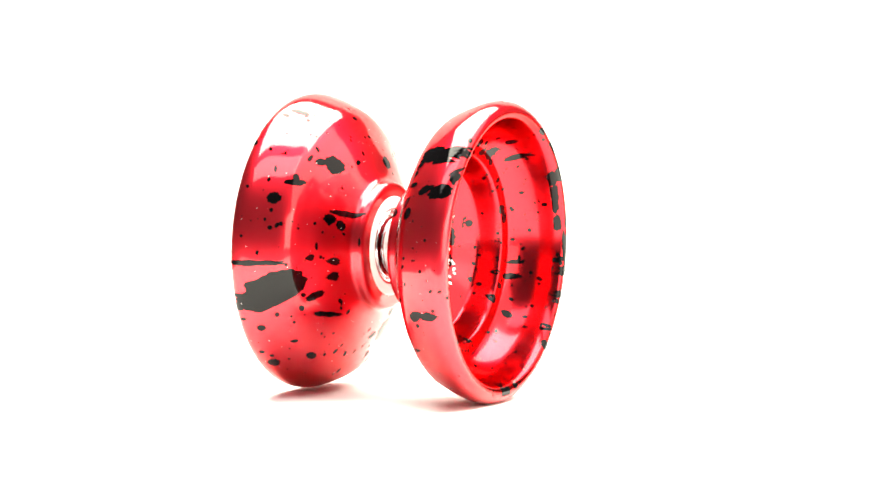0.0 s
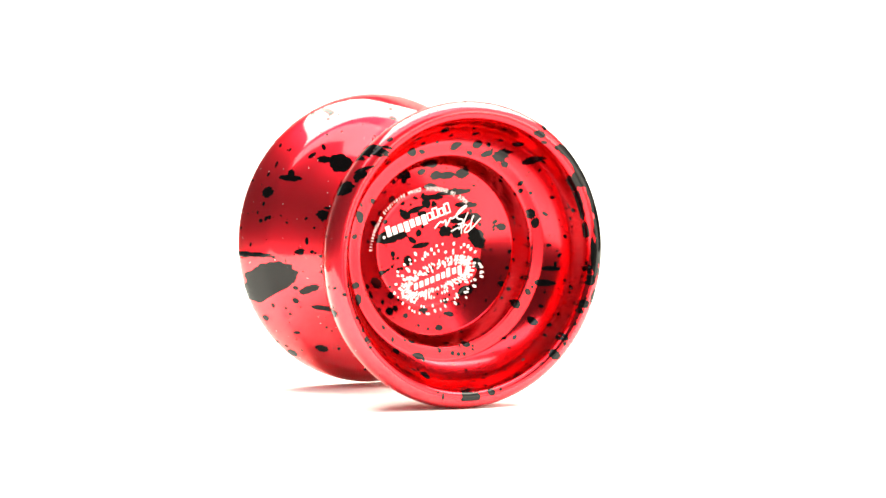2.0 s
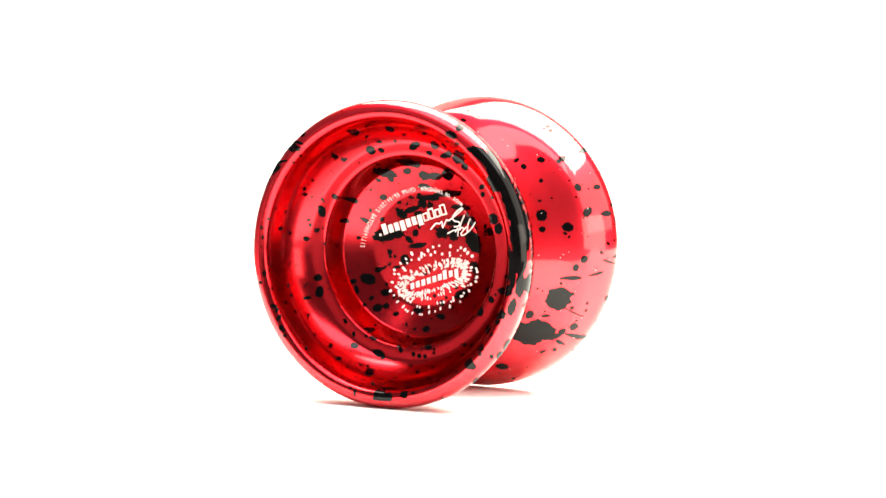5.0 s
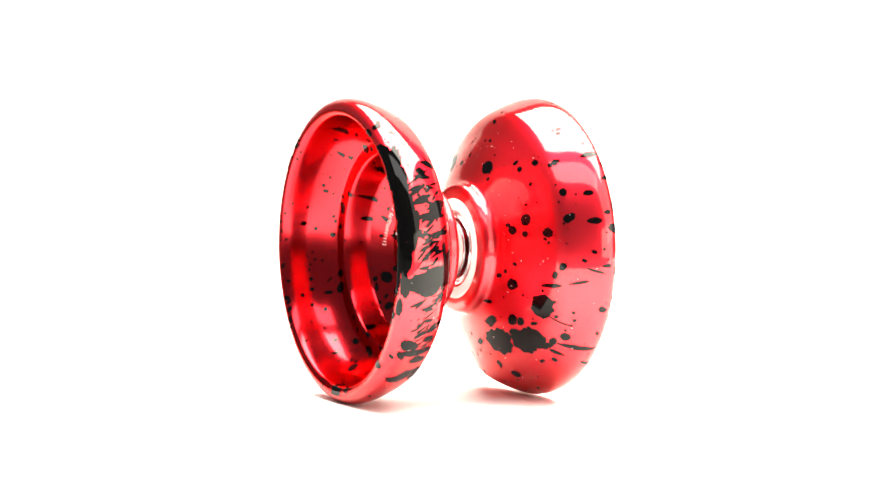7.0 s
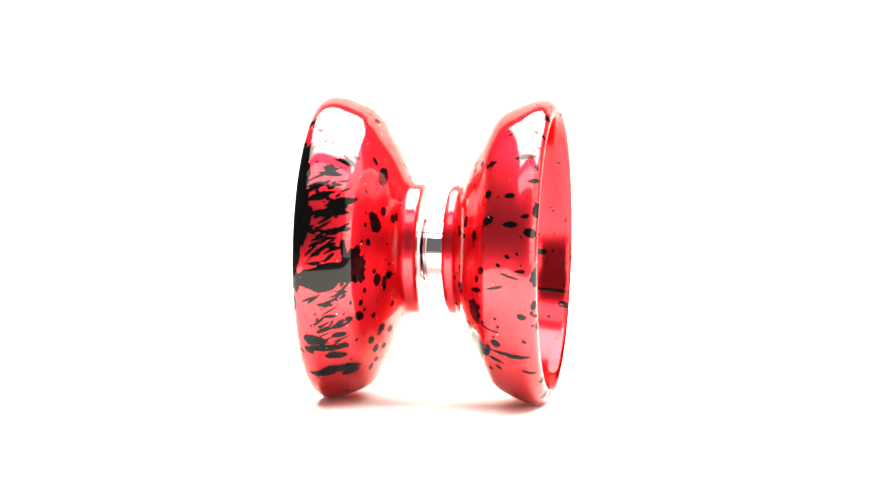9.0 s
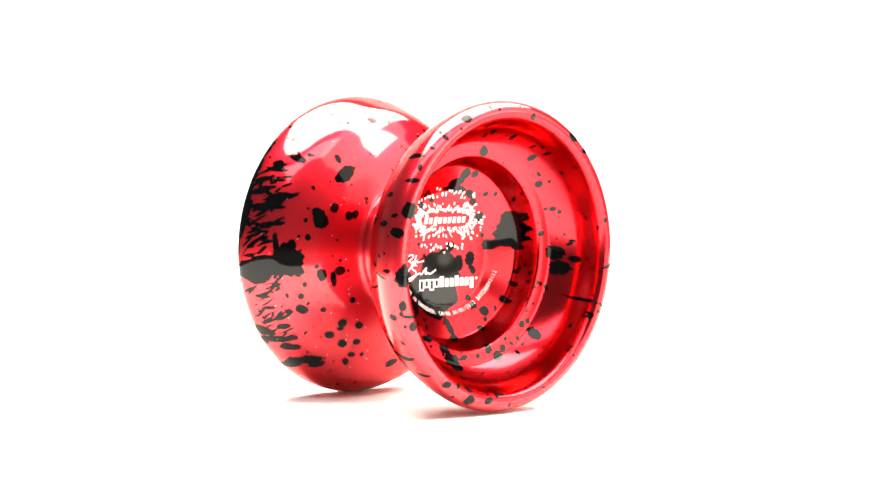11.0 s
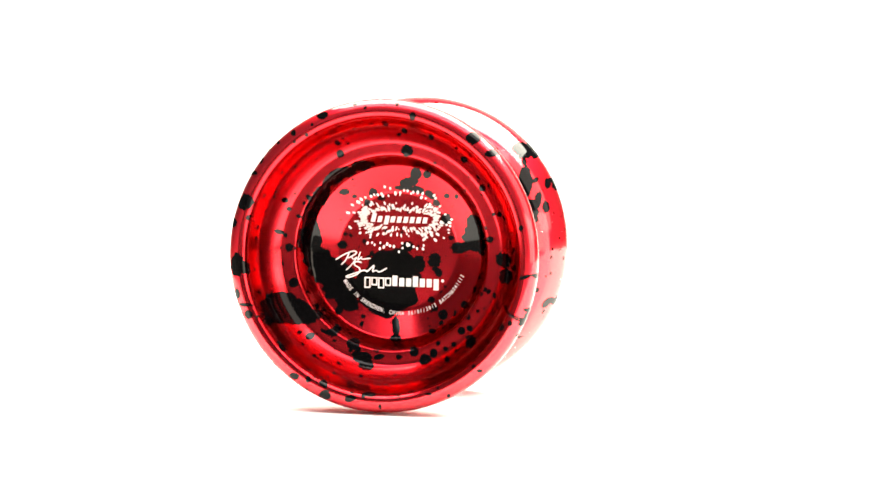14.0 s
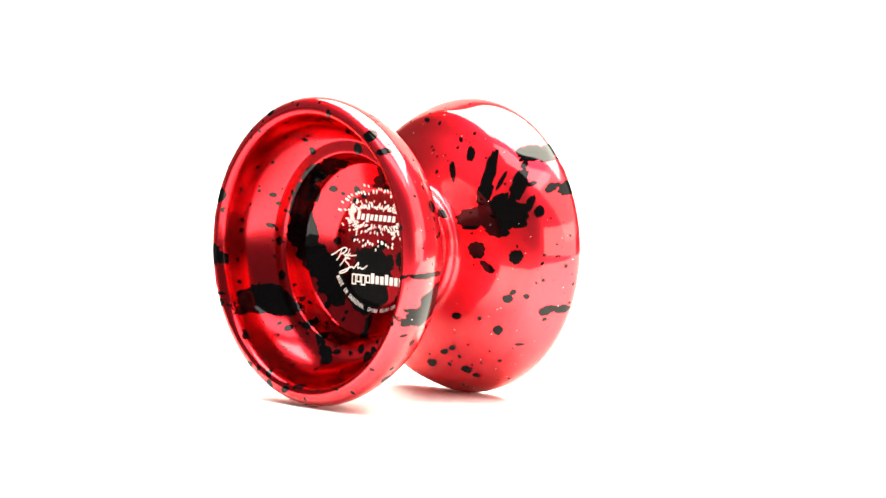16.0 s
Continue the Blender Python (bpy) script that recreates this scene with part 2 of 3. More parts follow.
FRONT_CUP_6 = [
    (17.3, 3.6, 0.8, 0.8, 176), (-10.4, -9.6, 0.8, 0.8, 149), (-13.2, 16.4, 0.9, 0.7, 127), (3.9, -19, 0.8, 0.7, 1), (-5.9, 19.9, 1.1, 0.5, 0),
    (-25.3, 3.8, 0.9, 0.6, 179), (17.3, -2.8, 0.9, 0.6, 14), (16.6, -17.9, 1.3, 0.4, 172), (14.9, -20, 1, 0.5, 6), (11, 0.1, 0.8, 0.6, 5),
    (20.9, 0.9, 0.8, 0.6, 11), (-24.5, -4.5, 0.8, 0.6, 161), (-20.2, -15.9, 0.8, 0.6, 178), (15.2, -3.7, 0.8, 0.6, 8), (21.9, -13, 0.8, 0.6, 3),
    (19.1, -10.4, 0.8, 0.6, 14), (-25.1, 2, 0.7, 0.6, 166), (-2.8, 20.1, 0.8, 0.5, 0), (-11.9, -20, 0.8, 0.5, 160),
]
FRONT_CUP_7 = [
    (-2.9, -14.1, 0.7, 0.5, 179), (21.2, -11.7, 0.8, 0.4, 32),
]
FRONT_CUP_8 = [
    (-1.2, 15.7, 2.3, 1, 0), (-5, 6.1, 1.9, 1.3, 0), (-1.6, 6.4, 2.1, 1.1, 0), (-0.9, 8.5, 1.9, 1.6, 0), (1, 9.6, 3.2, 1, 0),
    (13.5, 22.1, 1.9, 1.1, 140), (14.4, 20.6, 1.3, 0.5, 160), (9.4, 5.6, 2.5, 1.6, 135), (5.8, 3.2, 2.5, 2.3, 0), (-1.2, -11.4, 2.1, 0.7, 0),
    (17.6, -18.6, 2.1, 1.4, 160), (21.2, -11.6, 1.1, 0.7, 0), (21.1, -3.4, 2.7, 0.8, 5), (20.1, -6.1, 3.2, 1.1, 0),
]
FRONT_CUP = FRONT_CUP_8 + FRONT_CUP_1 + FRONT_CUP_2 + FRONT_CUP_3 + FRONT_CUP_4 + FRONT_CUP_5 + FRONT_CUP_6 + FRONT_CUP_7

BACK_CUP_1 = [
    (-1.6, -5.9, 11.4, 10.4, 178), (-11.1, -5.3, 7.7, 5, 137), (-14.2, -2.7, 7.2, 3.8, 120), (-17.5, -11, 6, 4, 155), (14.4, 3, 5.4, 4.1, 130),
    (-19.5, -9.9, 4.7, 4.1, 136), (-11.1, -6.8, 4.7, 4, 139), (-20.2, -10.3, 6, 3.1, 122), (-15.7, -11.5, 5.1, 3.3, 0), (-13.6, -3.4, 4.3, 3.9, 167),
    (-8.5, -7.2, 4, 3.8, 81), (-9.3, -9.1, 4.9, 3, 148), (-20.7, -10, 4, 3.5, 133), (-15.4, 3.5, 6.2, 2, 95), (14.9, 3.8, 3.6, 2.7, 175),
    (-13.6, 9.9, 5.3, 1.7, 56), (-15.6, 6.1, 5.2, 1.6, 78), (-10.6, 13.7, 4.6, 1.8, 31), (14.4, 5.8, 3.6, 2.3, 8),
]
BACK_CUP_2 = [
    (-16.2, 2.8, 4.7, 1.7, 86), (-4.9, -19, 4.1, 1.8, 172), (20.7, -0.5, 2.7, 2.6, 53), (11.7, 1, 4.1, 1.7, 8), (21.3, -3.3, 3, 2.2, 15),
    (3.8, -2.2, 3, 2.1, 121), (-5.8, 15.7, 3.6, 1.6, 13), (-15.2, 7.3, 3.6, 1.6, 72), (6.7, -1.5, 2.7, 2.1, 96), (-16.4, 0.9, 3.3, 1.7, 93),
    (-16, 3.8, 3.7, 1.5, 84), (-9, 14.4, 3.4, 1.6, 21), (1.9, 12.7, 3.6, 1.5, 6), (-20.9, -10.3, 5.8, 0.9, 98), (-13.6, 10.4, 3.4, 1.5, 55),
    (0.1, -13.8, 4.1, 1.2, 102), (-11.7, 12.7, 2.9, 1.5, 42), (3.3, 14.3, 2.1, 2, 170), (-4, -20.3, 2.8, 1.5, 167),
]
BACK_CUP_3 = [
    (-6.7, -16.7, 2.6, 1.6, 171), (13.8, 2.2, 2.9, 1.4, 13), (15.1, -15.2, 2.1, 1.9, 24), (2.6, 18.6, 2.2, 1.8, 1), (6.7, -18.9, 2.2, 1.6, 2),
    (3.2, 11.3, 3.1, 1.1, 175), (-11.1, -14.7, 3.1, 1, 173), (8.8, -11.2, 1.8, 1.6, 27), (-24.7, -2.7, 2.6, 1.1, 101), (-17.9, -5.9, 2, 1.4, 46),
    (-13.7, -11.5, 2.3, 1.2, 152), (4.6, -17.6, 1.7, 1.6, 5), (-10.5, 0.8, 1.6, 1.5, 105), (0.3, -15.7, 2.1, 1, 175), (-18.8, 0.5, 1.5, 1.4, 178),
    (-4.8, 10.6, 1.7, 1.2, 116), (-10.2, -14.3, 1.8, 1.1, 2), (7.5, -3.7, 1.4, 1.4, 32), (8.2, -17.7, 1.4, 1.4, 14),
]
BACK_CUP_4 = [
    (-11.5, 13.2, 1.5, 1.3, 171), (5.4, 14.2, 1.5, 1.3, 87), (-10.4, -11, 1.6, 1.2, 83), (-9.9, 10.6, 1.9, 1, 10), (12.9, -9.2, 1.5, 1.2, 23),
    (-9.6, 17.7, 1.3, 1.3, 143), (-1.8, -18.8, 2.1, 0.8, 17), (13.2, -13.5, 1.4, 1.2, 165), (21.7, -11.6, 1.4, 1.2, 88), (-14.4, -15.4, 1.5, 1.1, 174),
    (-9.9, -23, 1.8, 0.9, 140), (-1.8, -24.6, 2.7, 0.6, 179), (5.3, 25, 1.6, 1, 80), (6.1, 10.2, 1.6, 1, 170), (13.3, 17.3, 1.3, 1.2, 88),
    (16.5, 12.3, 1.3, 1.2, 86), (15.9, 0.5, 1.3, 1.2, 93), (7, -10.1, 1.4, 1, 7), (18, 3.1, 1.2, 1.1, 94),
]
BACK_CUP_5 = [
    (23.1, -1.6, 1.3, 1, 63), (-20.5, 3.3, 1.6, 0.8, 162), (-17.6, -16.8, 1.4, 0.9, 138), (6.3, -8.7, 1.2, 1, 13), (17.1, -17.5, 1.3, 0.9, 29),
    (7, -14.2, 1.4, 0.8, 4), (2.5, 22.2, 1.1, 1, 100), (7.4, 21.2, 1.1, 1, 178), (-12.6, -22.3, 1.1, 1, 136), (14.7, -13, 1.1, 1, 21),
    (-0.6, 23.5, 1.2, 0.9, 161), (-14.7, 1.2, 1.3, 0.8, 174), (-5.8, -17.6, 1.3, 0.8, 9), (-19.4, 9.1, 1, 1, 91), (9, 10.4, 1, 1, 82),
    (23.7, -3.2, 1.1, 0.9, 43), (18.7, -14.7, 1.3, 0.7, 35), (-24.1, 6.2, 1, 0.9, 140), (19.8, 7.7, 1, 0.9, 90),
]
BACK_CUP_6 = [
    (25, 5.9, 1, 0.9, 1), (1.8, -18.7, 1, 0.9, 97), (-9.8, 19.7, 1.1, 0.8, 12), (14.8, -6.3, 1.1, 0.8, 96), (10.9, -18.6, 0.9, 0.9, 40),
    (11.9, -16, 1, 0.8, 13), (13.3, -20.9, 1, 0.8, 19), (-18.9, 7.5, 0.9, 0.8, 92), (10.9, 10.4, 0.9, 0.8, 4), (8.6, -12.7, 0.9, 0.8, 156),
    (-23.6, -1.8, 1.2, 0.6, 115), (-17.2, 3.8, 1, 0.7, 167), (-18.4, -16.2, 1, 0.7, 168), (-12.3, -12.4, 1, 0.7, 157), (-2.4, -17.6, 1, 0.7, 170),
    (-11.3, -22.1, 1, 0.7, 174), (17.3, -5.9, 1, 0.7, 176), (-15.7, 18, 1.1, 0.6, 7), (-8.2, 9.8, 0.8, 0.8, 99),
]
BACK_CUP_7 = [
    (-6.2, -13.4, 0.8, 0.8, 162), (17.9, -16.2, 0.9, 0.7, 63), (9.1, -24, 1.5, 0.4, 177), (15, 9.1, 0.8, 0.7, 167), (-6.1, -12.1, 0.8, 0.7, 96),
    (-12.6, -20.7, 1.4, 0.4, 179), (3.7, -24.7, 0.8, 0.7, 6), (7.7, 16.4, 0.8, 0.6, 91), (14.8, 18.1, 0.8, 0.6, 164), (17.1, 5.1, 0.8, 0.6, 74),
    (22.9, 1.7, 0.8, 0.6, 80), (-16.2, -14.7, 0.8, 0.6, 165), (15.6, -4.1, 0.8, 0.6, 78), (-16.2, 8.6, 0.7, 0.6, 100), (1.3, 21.5, 0.7, 0.6, 91),
    (-9, 2.6, 0.8, 0.5, 127), (12.1, 19.4, 0.6, 0.6, 123), (-15.9, 19.9, 0.6, 0.5, 1),
]
BACK_CUP_8 = [
    (5.5, 10.7, 1.7, 1.1, 0), (8.7, 6.1, 2.1, 1.8, 0), (1.6, 0.9, 2.5, 1.6, 0), (-5, -0.6, 0.9, 0.8, 0), (-6, 8.7, 1.3, 1.1, 0),
    (0.7, 11.6, 3.2, 0.8, 0), (-3.4, 9.6, 1.5, 0.8, 0), (6.9, 9, 1.5, 1.1, 0), (-10, 2.8, 0.9, 0.6, 0), (9.7, 2.7, 1.1, 0.8, 0),
]
BACK_CUP = BACK_CUP_8 + BACK_CUP_1 + BACK_CUP_2 + BACK_CUP_3 + BACK_CUP_4 + BACK_CUP_5 + BACK_CUP_6 + BACK_CUP_7

FRONT_SHELL_1 = [
    (28.6, 96, 9.1, 3.5, 4), (36, 59, 5.4, 3, 129), (36, 54, 6.9, 2.2, 93),
    (35.1, 74, 6.7, 2, 114), (36, 48, 6.4, 2, 101), (25.3, 95, 5.9, 3.6, 169), (24.2, 95, 4.9, 4.2, 2),
    (34.1, 76, 5.4, 2.3, 82), (36, 71, 5.8, 2.1, 85), (30.1, -47, 6, 3.3, 171), (36, 66, 5.8, 2, 83), (23.9, 94, 5.3, 3.7, 124),
    (32.2, 98, 5.6, 3.3, 175), (33.8, -47, 8.1, 2.2, 22), (24.2, 93, 5.7, 2.8, 126), (36, 73, 7.9, 1.2, 101),
]
FRONT_SHELL_2 = [
    (29, 95, 5.8, 2.6, 0), (36, 77, 6.2, 1.4, 87), (34, 80, 5.3, 1.7, 83), 
    (33.9, -64, 4, 2.5, 19), (28.2, 141, 5.2, 1.9, 162), (36.4, 82, 5.3, 1.8, 100), 
    (18.5, 43, 4.4, 2.1, 81), (37.5, 92, 6.1, 1.4, 98), (14.4, -88, 3.1, 2.7, 4), (36.4, 89, 5.2, 1.6, 99), (31.9, 141, 4.7, 1.7, 174),
    (31.1, 127, 5.6, 1.4, 170), (31.2, 140, 3.6, 2.1, 11), (27.6, 68, 5.2, 1.4, 21),
]
FRONT_SHELL_3 = [
    (27.5, 69, 6.6, 1.1, 30), (19, 73, 2.9, 2.5, 143), (36, 46, 3.1, 1.3, 89), (30.1, 101, 4.5, 1.5, 6), 
    (32, -47, 6.4, 1, 166), (36.1, 60, 3.3, 1.8, 89), (32.2, 123, 3.2, 1.8, 166), (21.9, -91, 2.4, 2.3, 15),
    (29.5, 73, 5.4, 1, 13), (28.9, 72, 4.8, 1.1, 28), (29.2, 132, 3.5, 1.5, 163), (32.5, -111, 3.5, 1.5, 10), (29.6, -112, 2.9, 1.7, 34),
    (31.7, 67, 4.1, 1.2, 23), (27.3, 145, 2.8, 1.7, 165), (33.2, 122, 2.6, 1.7, 158), (32.8, -51, 4, 1.1, 1),
]
FRONT_SHELL_4 = [
    (27.6, 50, 3.5, 1.2, 5), (29.2, 132, 3, 1.4, 150), (30.8, -63, 3.1, 1.3, 16), (26.6, 87, 3.6, 1.1, 99),
    (16.5, -98, 3, 1.3, 150), (33.2, 79, 3.2, 1.2, 142), (21.6, -178, 2.6, 1.4, 109), (32, 63, 4.4, 0.8, 32),
    (27.6, 79, 4.3, 0.8, 9), (18.4, 103, 1.9, 1.8, 86), (30.2, 55, 2, 1.7, 168), (19.9, 70, 2, 1.7, 155), (26.9, -72, 2, 1.7, 39),
    (23.6, 117, 2.2, 1.5, 144), (31.4, 58, 6.5, 0.5, 34), (30, 57, 3.6, 0.9, 10), (36, -57, 2.3, 1.4, 56),
]
FRONT_SHELL_5 = [
    (37.5, 136, 2.1, 1.5, 2), (8.9, -54, 2, 1.5, 122), (24.2, -159, 2.1, 1.4, 71), (22.5, -129, 1.8, 1.6, 58),
    (28.4, 128, 2.8, 1, 6), (23.7, 87, 1.7, 1.6, 123), (16.4, 107, 2.7, 1, 85), (21.7, -112, 1.8, 1.5, 38), (30.9, 87, 3.8, 0.7, 36),
    (14.9, 103, 1.7, 1.5, 157), (37.4, 31, 2.2, 1.1, 109), (28.2, 122, 2.4, 1, 172), (20.9, 145, 1.7, 1.4, 109), (25.8, -67, 1.9, 1.2, 43),
    (17.2, 64, 1.6, 1.4, 90), (18.3, 135, 1.6, 1.4, 129), (21.5, 136, 1.7, 1.3, 131), (36.1, -54, 3.6, 0.6, 49),
]
FRONT_SHELL_6 = [
    (14.9, -139, 1.9, 1.1, 58), (33.8, 127, 2, 1, 132), (29.9, 75, 3.3, 0.6, 36), (14.1, 65, 1.5, 1.3, 107), (30.2, 108, 2.7, 0.7, 174),
    (27.2, -51, 1.7, 1.1, 31), (19.4, -165, 1.8, 1, 91), (27.8, 122, 2, 0.9, 176), (16.3, 144, 1.5, 1.2, 92), (35.4, 32, 1.4, 1.2, 178),
    (13.1, 62, 1.5, 1.1, 97), (19, 151, 1.4, 1.1, 104), (23.3, 154, 1.4, 1.1, 65), (26.2, -157, 1.4, 1.1, 61), (27, -60, 1.9, 0.8, 4),
    (27.4, 141, 1.5, 1, 26), (21.3, 39, 1.6, 0.9, 160), (21.6, 154, 1.4, 1, 106), (29.5, 113, 2.2, 0.6, 171),
]
FRONT_SHELL_7 = [
    (24.2, 9, 1.6, 0.8, 62), (26, 116, 1.4, 0.9, 156), (19.2, -158, 1.4, 0.9, 92), (27.2, 128, 1.4, 0.9, 126), (20.8, 83, 1.2, 1, 95),
    (23, 111, 1.1, 1, 107), (14.4, 126, 1.1, 1, 121), (27.5, -130, 1.8, 0.6, 28), (36.7, -42, 2.1, 0.5, 36), (22.3, -108, 1.3, 0.8, 48),
    (30.1, 83, 2.5, 0.4, 16), (24.9, -108, 1.1, 0.9, 13), (20, 122, 1, 0.9, 151), (36, -39, 1.2, 0.7, 77), (21.4, -19, 1.2, 0.7, 66),
    (37.3, 41, 1.1, 0.7, 107), (30.5, -62, 1.1, 0.7, 28), (21.8, 106, 0.9, 0.8, 102), (27.6, 48, 1.4, 0.5, 142),
]
FRONT_SHELL_8 = [
    (19.1, 98, 0.8, 0.8, 130), (37.3, -168, 1.2, 0.5, 10), (37.4, 130, 0.8, 0.7, 102), (21.7, 75, 0.8, 0.7, 66), (36.9, -104, 0.8, 0.6, 169),
    (22.2, 59, 0.8, 0.6, 144), (25.4, 109, 0.8, 0.6, 98), (22.5, 83, 0.6, 0.6, 31), (22.1, -86, 0.6, 0.4, 104),
]
FINGERED = [
    (18.9, -68.5, 11.0, 4.6, 165), (14.6, -66, 6.0, 3.6, 168), (22.0, -72, 5.4, 3.2, 160), (21.0, -45.5, 8.8, 2.1, 45), (18.3, -54, 4.6, 2.7, 50),
    (22.0, -53, 3.4, 0.8, 33), (24.9, -58, 6.1, 2.5, 48), (25.4, -68.6, 3.4, 1.2, 50), (20.3, -62, 3.4, 2.2, 20), (20.4, -29.7, 2.9, 1.5, 55),
    (15.7, -28.6, 4.0, 1.1, 55), (18.6, -77, 4.2, 2.2, 172),
]
FRONT_SHELL = FINGERED + FRONT_SHELL_1 + FRONT_SHELL_2 + FRONT_SHELL_3 + FRONT_SHELL_4 + FRONT_SHELL_5 + FRONT_SHELL_6 + FRONT_SHELL_7 + FRONT_SHELL_8

BACK_SHELL_1 = [
    (27, -106, 10.7, 5, 169), (30.3, -110, 8.6, 3.8, 172), (18.1, 154, 6.7, 4.5, 110), (24.7, -103, 6.8, 3.8, 15), (21.7, 138, 5.7, 4, 152),
    (17.9, 154, 5.6, 3.1, 83), (22.5, 114, 4.4, 3.6, 139), (23.2, 132, 4.6, 3.4, 176), (19.1, -39, 4.2, 3.1, 133), (37.4, -112, 14, 0.8, 2),
    (22.2, 116, 3.4, 3.1, 173), (36.8, 95, 3.6, 2.6, 92), (30.8, -95, 9.6, 0.9, 179), (12.8, -63, 7.4, 1, 164), (36.8, 70, 2.8, 2.6, 168),
    (15.1, 18, 3, 2.2, 72), (31.2, 128, 6.2, 1, 178), (29.9, -95, 7.6, 0.8, 3), (18.3, -130, 6.3, 0.9, 41),
]
BACK_SHELL_2 = [
    (34.1, -112, 3.4, 1.5, 163), (36.1, -37, 2.5, 2, 9), (14.1, 148, 3.2, 1.5, 110), (19.7, -115, 3.4, 1.4, 2), (28.2, -69, 2.3, 1.9, 5),
    (25, -60, 3.9, 1.1, 157), (16.2, -71, 2.7, 1.5, 163), (31.8, -141, 2.2, 1.8, 170), (25.4, 132, 3.3, 1.2, 137), (15.3, 110, 2.3, 1.7, 151),
    (36.3, 159, 2.2, 1.7, 35), (15.3, -108, 2.6, 1.4, 12), (18.1, 70, 2, 1.8, 7), (35.2, 79, 2.4, 1.5, 10), (17.6, 132, 2.1, 1.7, 105),
    (21.5, -43, 3.2, 1.1, 139), (33.3, 49, 3.4, 1, 176), (14.9, -98, 2.8, 1.2, 15), (19.2, 138, 2.4, 1.4, 131),
]
BACK_SHELL_3 = [
    (30.5, -25, 3.2, 1, 169), (13.6, -73, 2, 1.6, 2), (35.8, -46, 2.4, 1.3, 27), (33.9, -108, 3.4, 0.9, 179), (24.8, 160, 2.3, 1.3, 116),
    (24.9, -145, 2.1, 1.4, 67), (26.8, 74, 2.1, 1.4, 162), (22.4, 79, 1.8, 1.6, 15), (35.9, 24, 1.9, 1.5, 107), (20.9, 133, 1.9, 1.5, 101),
    (28.2, 124, 1.8, 1.5, 17), (23.5, 103, 3.7, 0.7, 166), (31.4, 76, 2.5, 1, 1), (14.9, 74, 1.7, 1.4, 17), (16.7, 174, 2.3, 1, 78),
    (36.9, 115, 1.5, 1.4, 10), (37.3, 169, 1.9, 1.1, 69), (36, 106, 1.6, 1.3, 107), (19.2, 129, 1.6, 1.3, 103),
]
BACK_SHELL_4 = [
    (36.5, 145, 1.7, 1.2, 59), (26.4, 128, 1.5, 1.3, 102), (28, 133, 2.6, 0.7, 6), (35.2, 59, 2.2, 0.8, 163), (20, -94, 1.7, 1, 1),
    (26.5, 63, 1.3, 1.3, 176), (37, 111, 2.8, 0.6, 20), (31.2, -122, 1.4, 1.2, 4), (21.8, 167, 1.4, 1.2, 171), (28.4, 100, 3.2, 0.5, 166),
    (14.6, 150, 1.6, 1, 91), (33.6, 110, 1.6, 1, 17), (25.2, -58, 1.3, 1.2, 26), (25.3, 94, 1.3, 1.2, 135), (31, 65, 1.7, 0.9, 6),
    (34.2, 136, 2.5, 0.6, 26), (31.4, 95, 3.5, 0.4, 14), (23.2, 44, 1.3, 1, 53), (23.9, 98, 1.3, 1, 94),
]
BACK_SHELL_5 = [
    (26.5, 118, 4.3, 0.3, 8), (37.2, -96, 2.1, 0.6, 156), (26.6, 49, 1.1, 1.1, 19), (11.4, 136, 1.7, 0.7, 142), (24, -46, 1.6, 0.7, 104),
    (15.8, -21, 1.4, 0.8, 96), (17.6, 78, 1.1, 1, 12), (36.1, 37, 1.2, 0.9, 177), (22.9, -118, 1.2, 0.9, 54), (33.4, 93, 1.8, 0.6, 179),
    (19.9, 41, 1.1, 0.9, 74), (34, 73, 1.4, 0.7, 172), (14.9, -128, 1.3, 0.7, 73), (23.7, -1, 1.3, 0.7, 108), (21.8, 125, 1.5, 0.6, 143),
    (12, 108, 1.1, 0.8, 153), (34.4, -118, 1.4, 0.6, 165), (26.3, -132, 1.4, 0.6, 21), (32.9, -134, 1, 0.8, 169),
]
BACK_SHELL_6 = [
    (27.7, -117, 0.9, 0.8, 108), (18.6, -88, 1.2, 0.6, 87), (22, -112, 1, 0.7, 34), (29.3, -57, 1.3, 0.5, 73), (37.3, -115, 0.8, 0.8, 105),
    (9.3, -84, 1.5, 0.4, 86), (36.4, -137, 1, 0.6, 146), (28.1, -81, 0.8, 0.7, 175), (35.5, 44, 0.9, 0.6, 176), (31.5, -49, 0.9, 0.6, 46),
    (19.8, 5, 0.9, 0.6, 101), (36.5, -179, 1, 0.5, 179), (26.2, -79, 0.7, 0.7, 106), (35.7, 11, 0.8, 0.6, 155), (29.9, -62, 0.8, 0.6, 91),
    (28.3, -74, 0.7, 0.6, 79), (15.3, -133, 0.8, 0.5, 91), (36.6, 7, 0.7, 0.5, 29), (28.6, -49, 0.7, 0.5, 76),
]
BACK_SHELL_7 = [
    (30.2, -91, 0.7, 0.5, 102), (36.8, 29, 0.6, 0.5, 4), (24.9, -96, 0.6, 0.5, 162), (33.3, -85, 0.5, 0.5, 109), (29.2, -78, 0.6, 0.4, 82),
    (22.7, -98, 0.7, 0.2, 92),
]
BACK_SHELL = BACK_SHELL_1 + BACK_SHELL_2 + BACK_SHELL_3 + BACK_SHELL_4 + BACK_SHELL_5 + BACK_SHELL_6 + BACK_SHELL_7


# the black band that runs along the rim of the first half
RIM_BAND = [(34.6, 50, 5.0, 1.6, 80), (34.8, 60, 5.0, 2.4, 86), (34.6, 69, 5.0, 2.5, 90), (34.6, 78, 4.6, 2.7, 92),
            (35.4, 88, 5.0, 1.7, 92), (35.6, 98, 4.6, 1.5, 95), (36.2, 107, 3.0, 1.2, 90)]


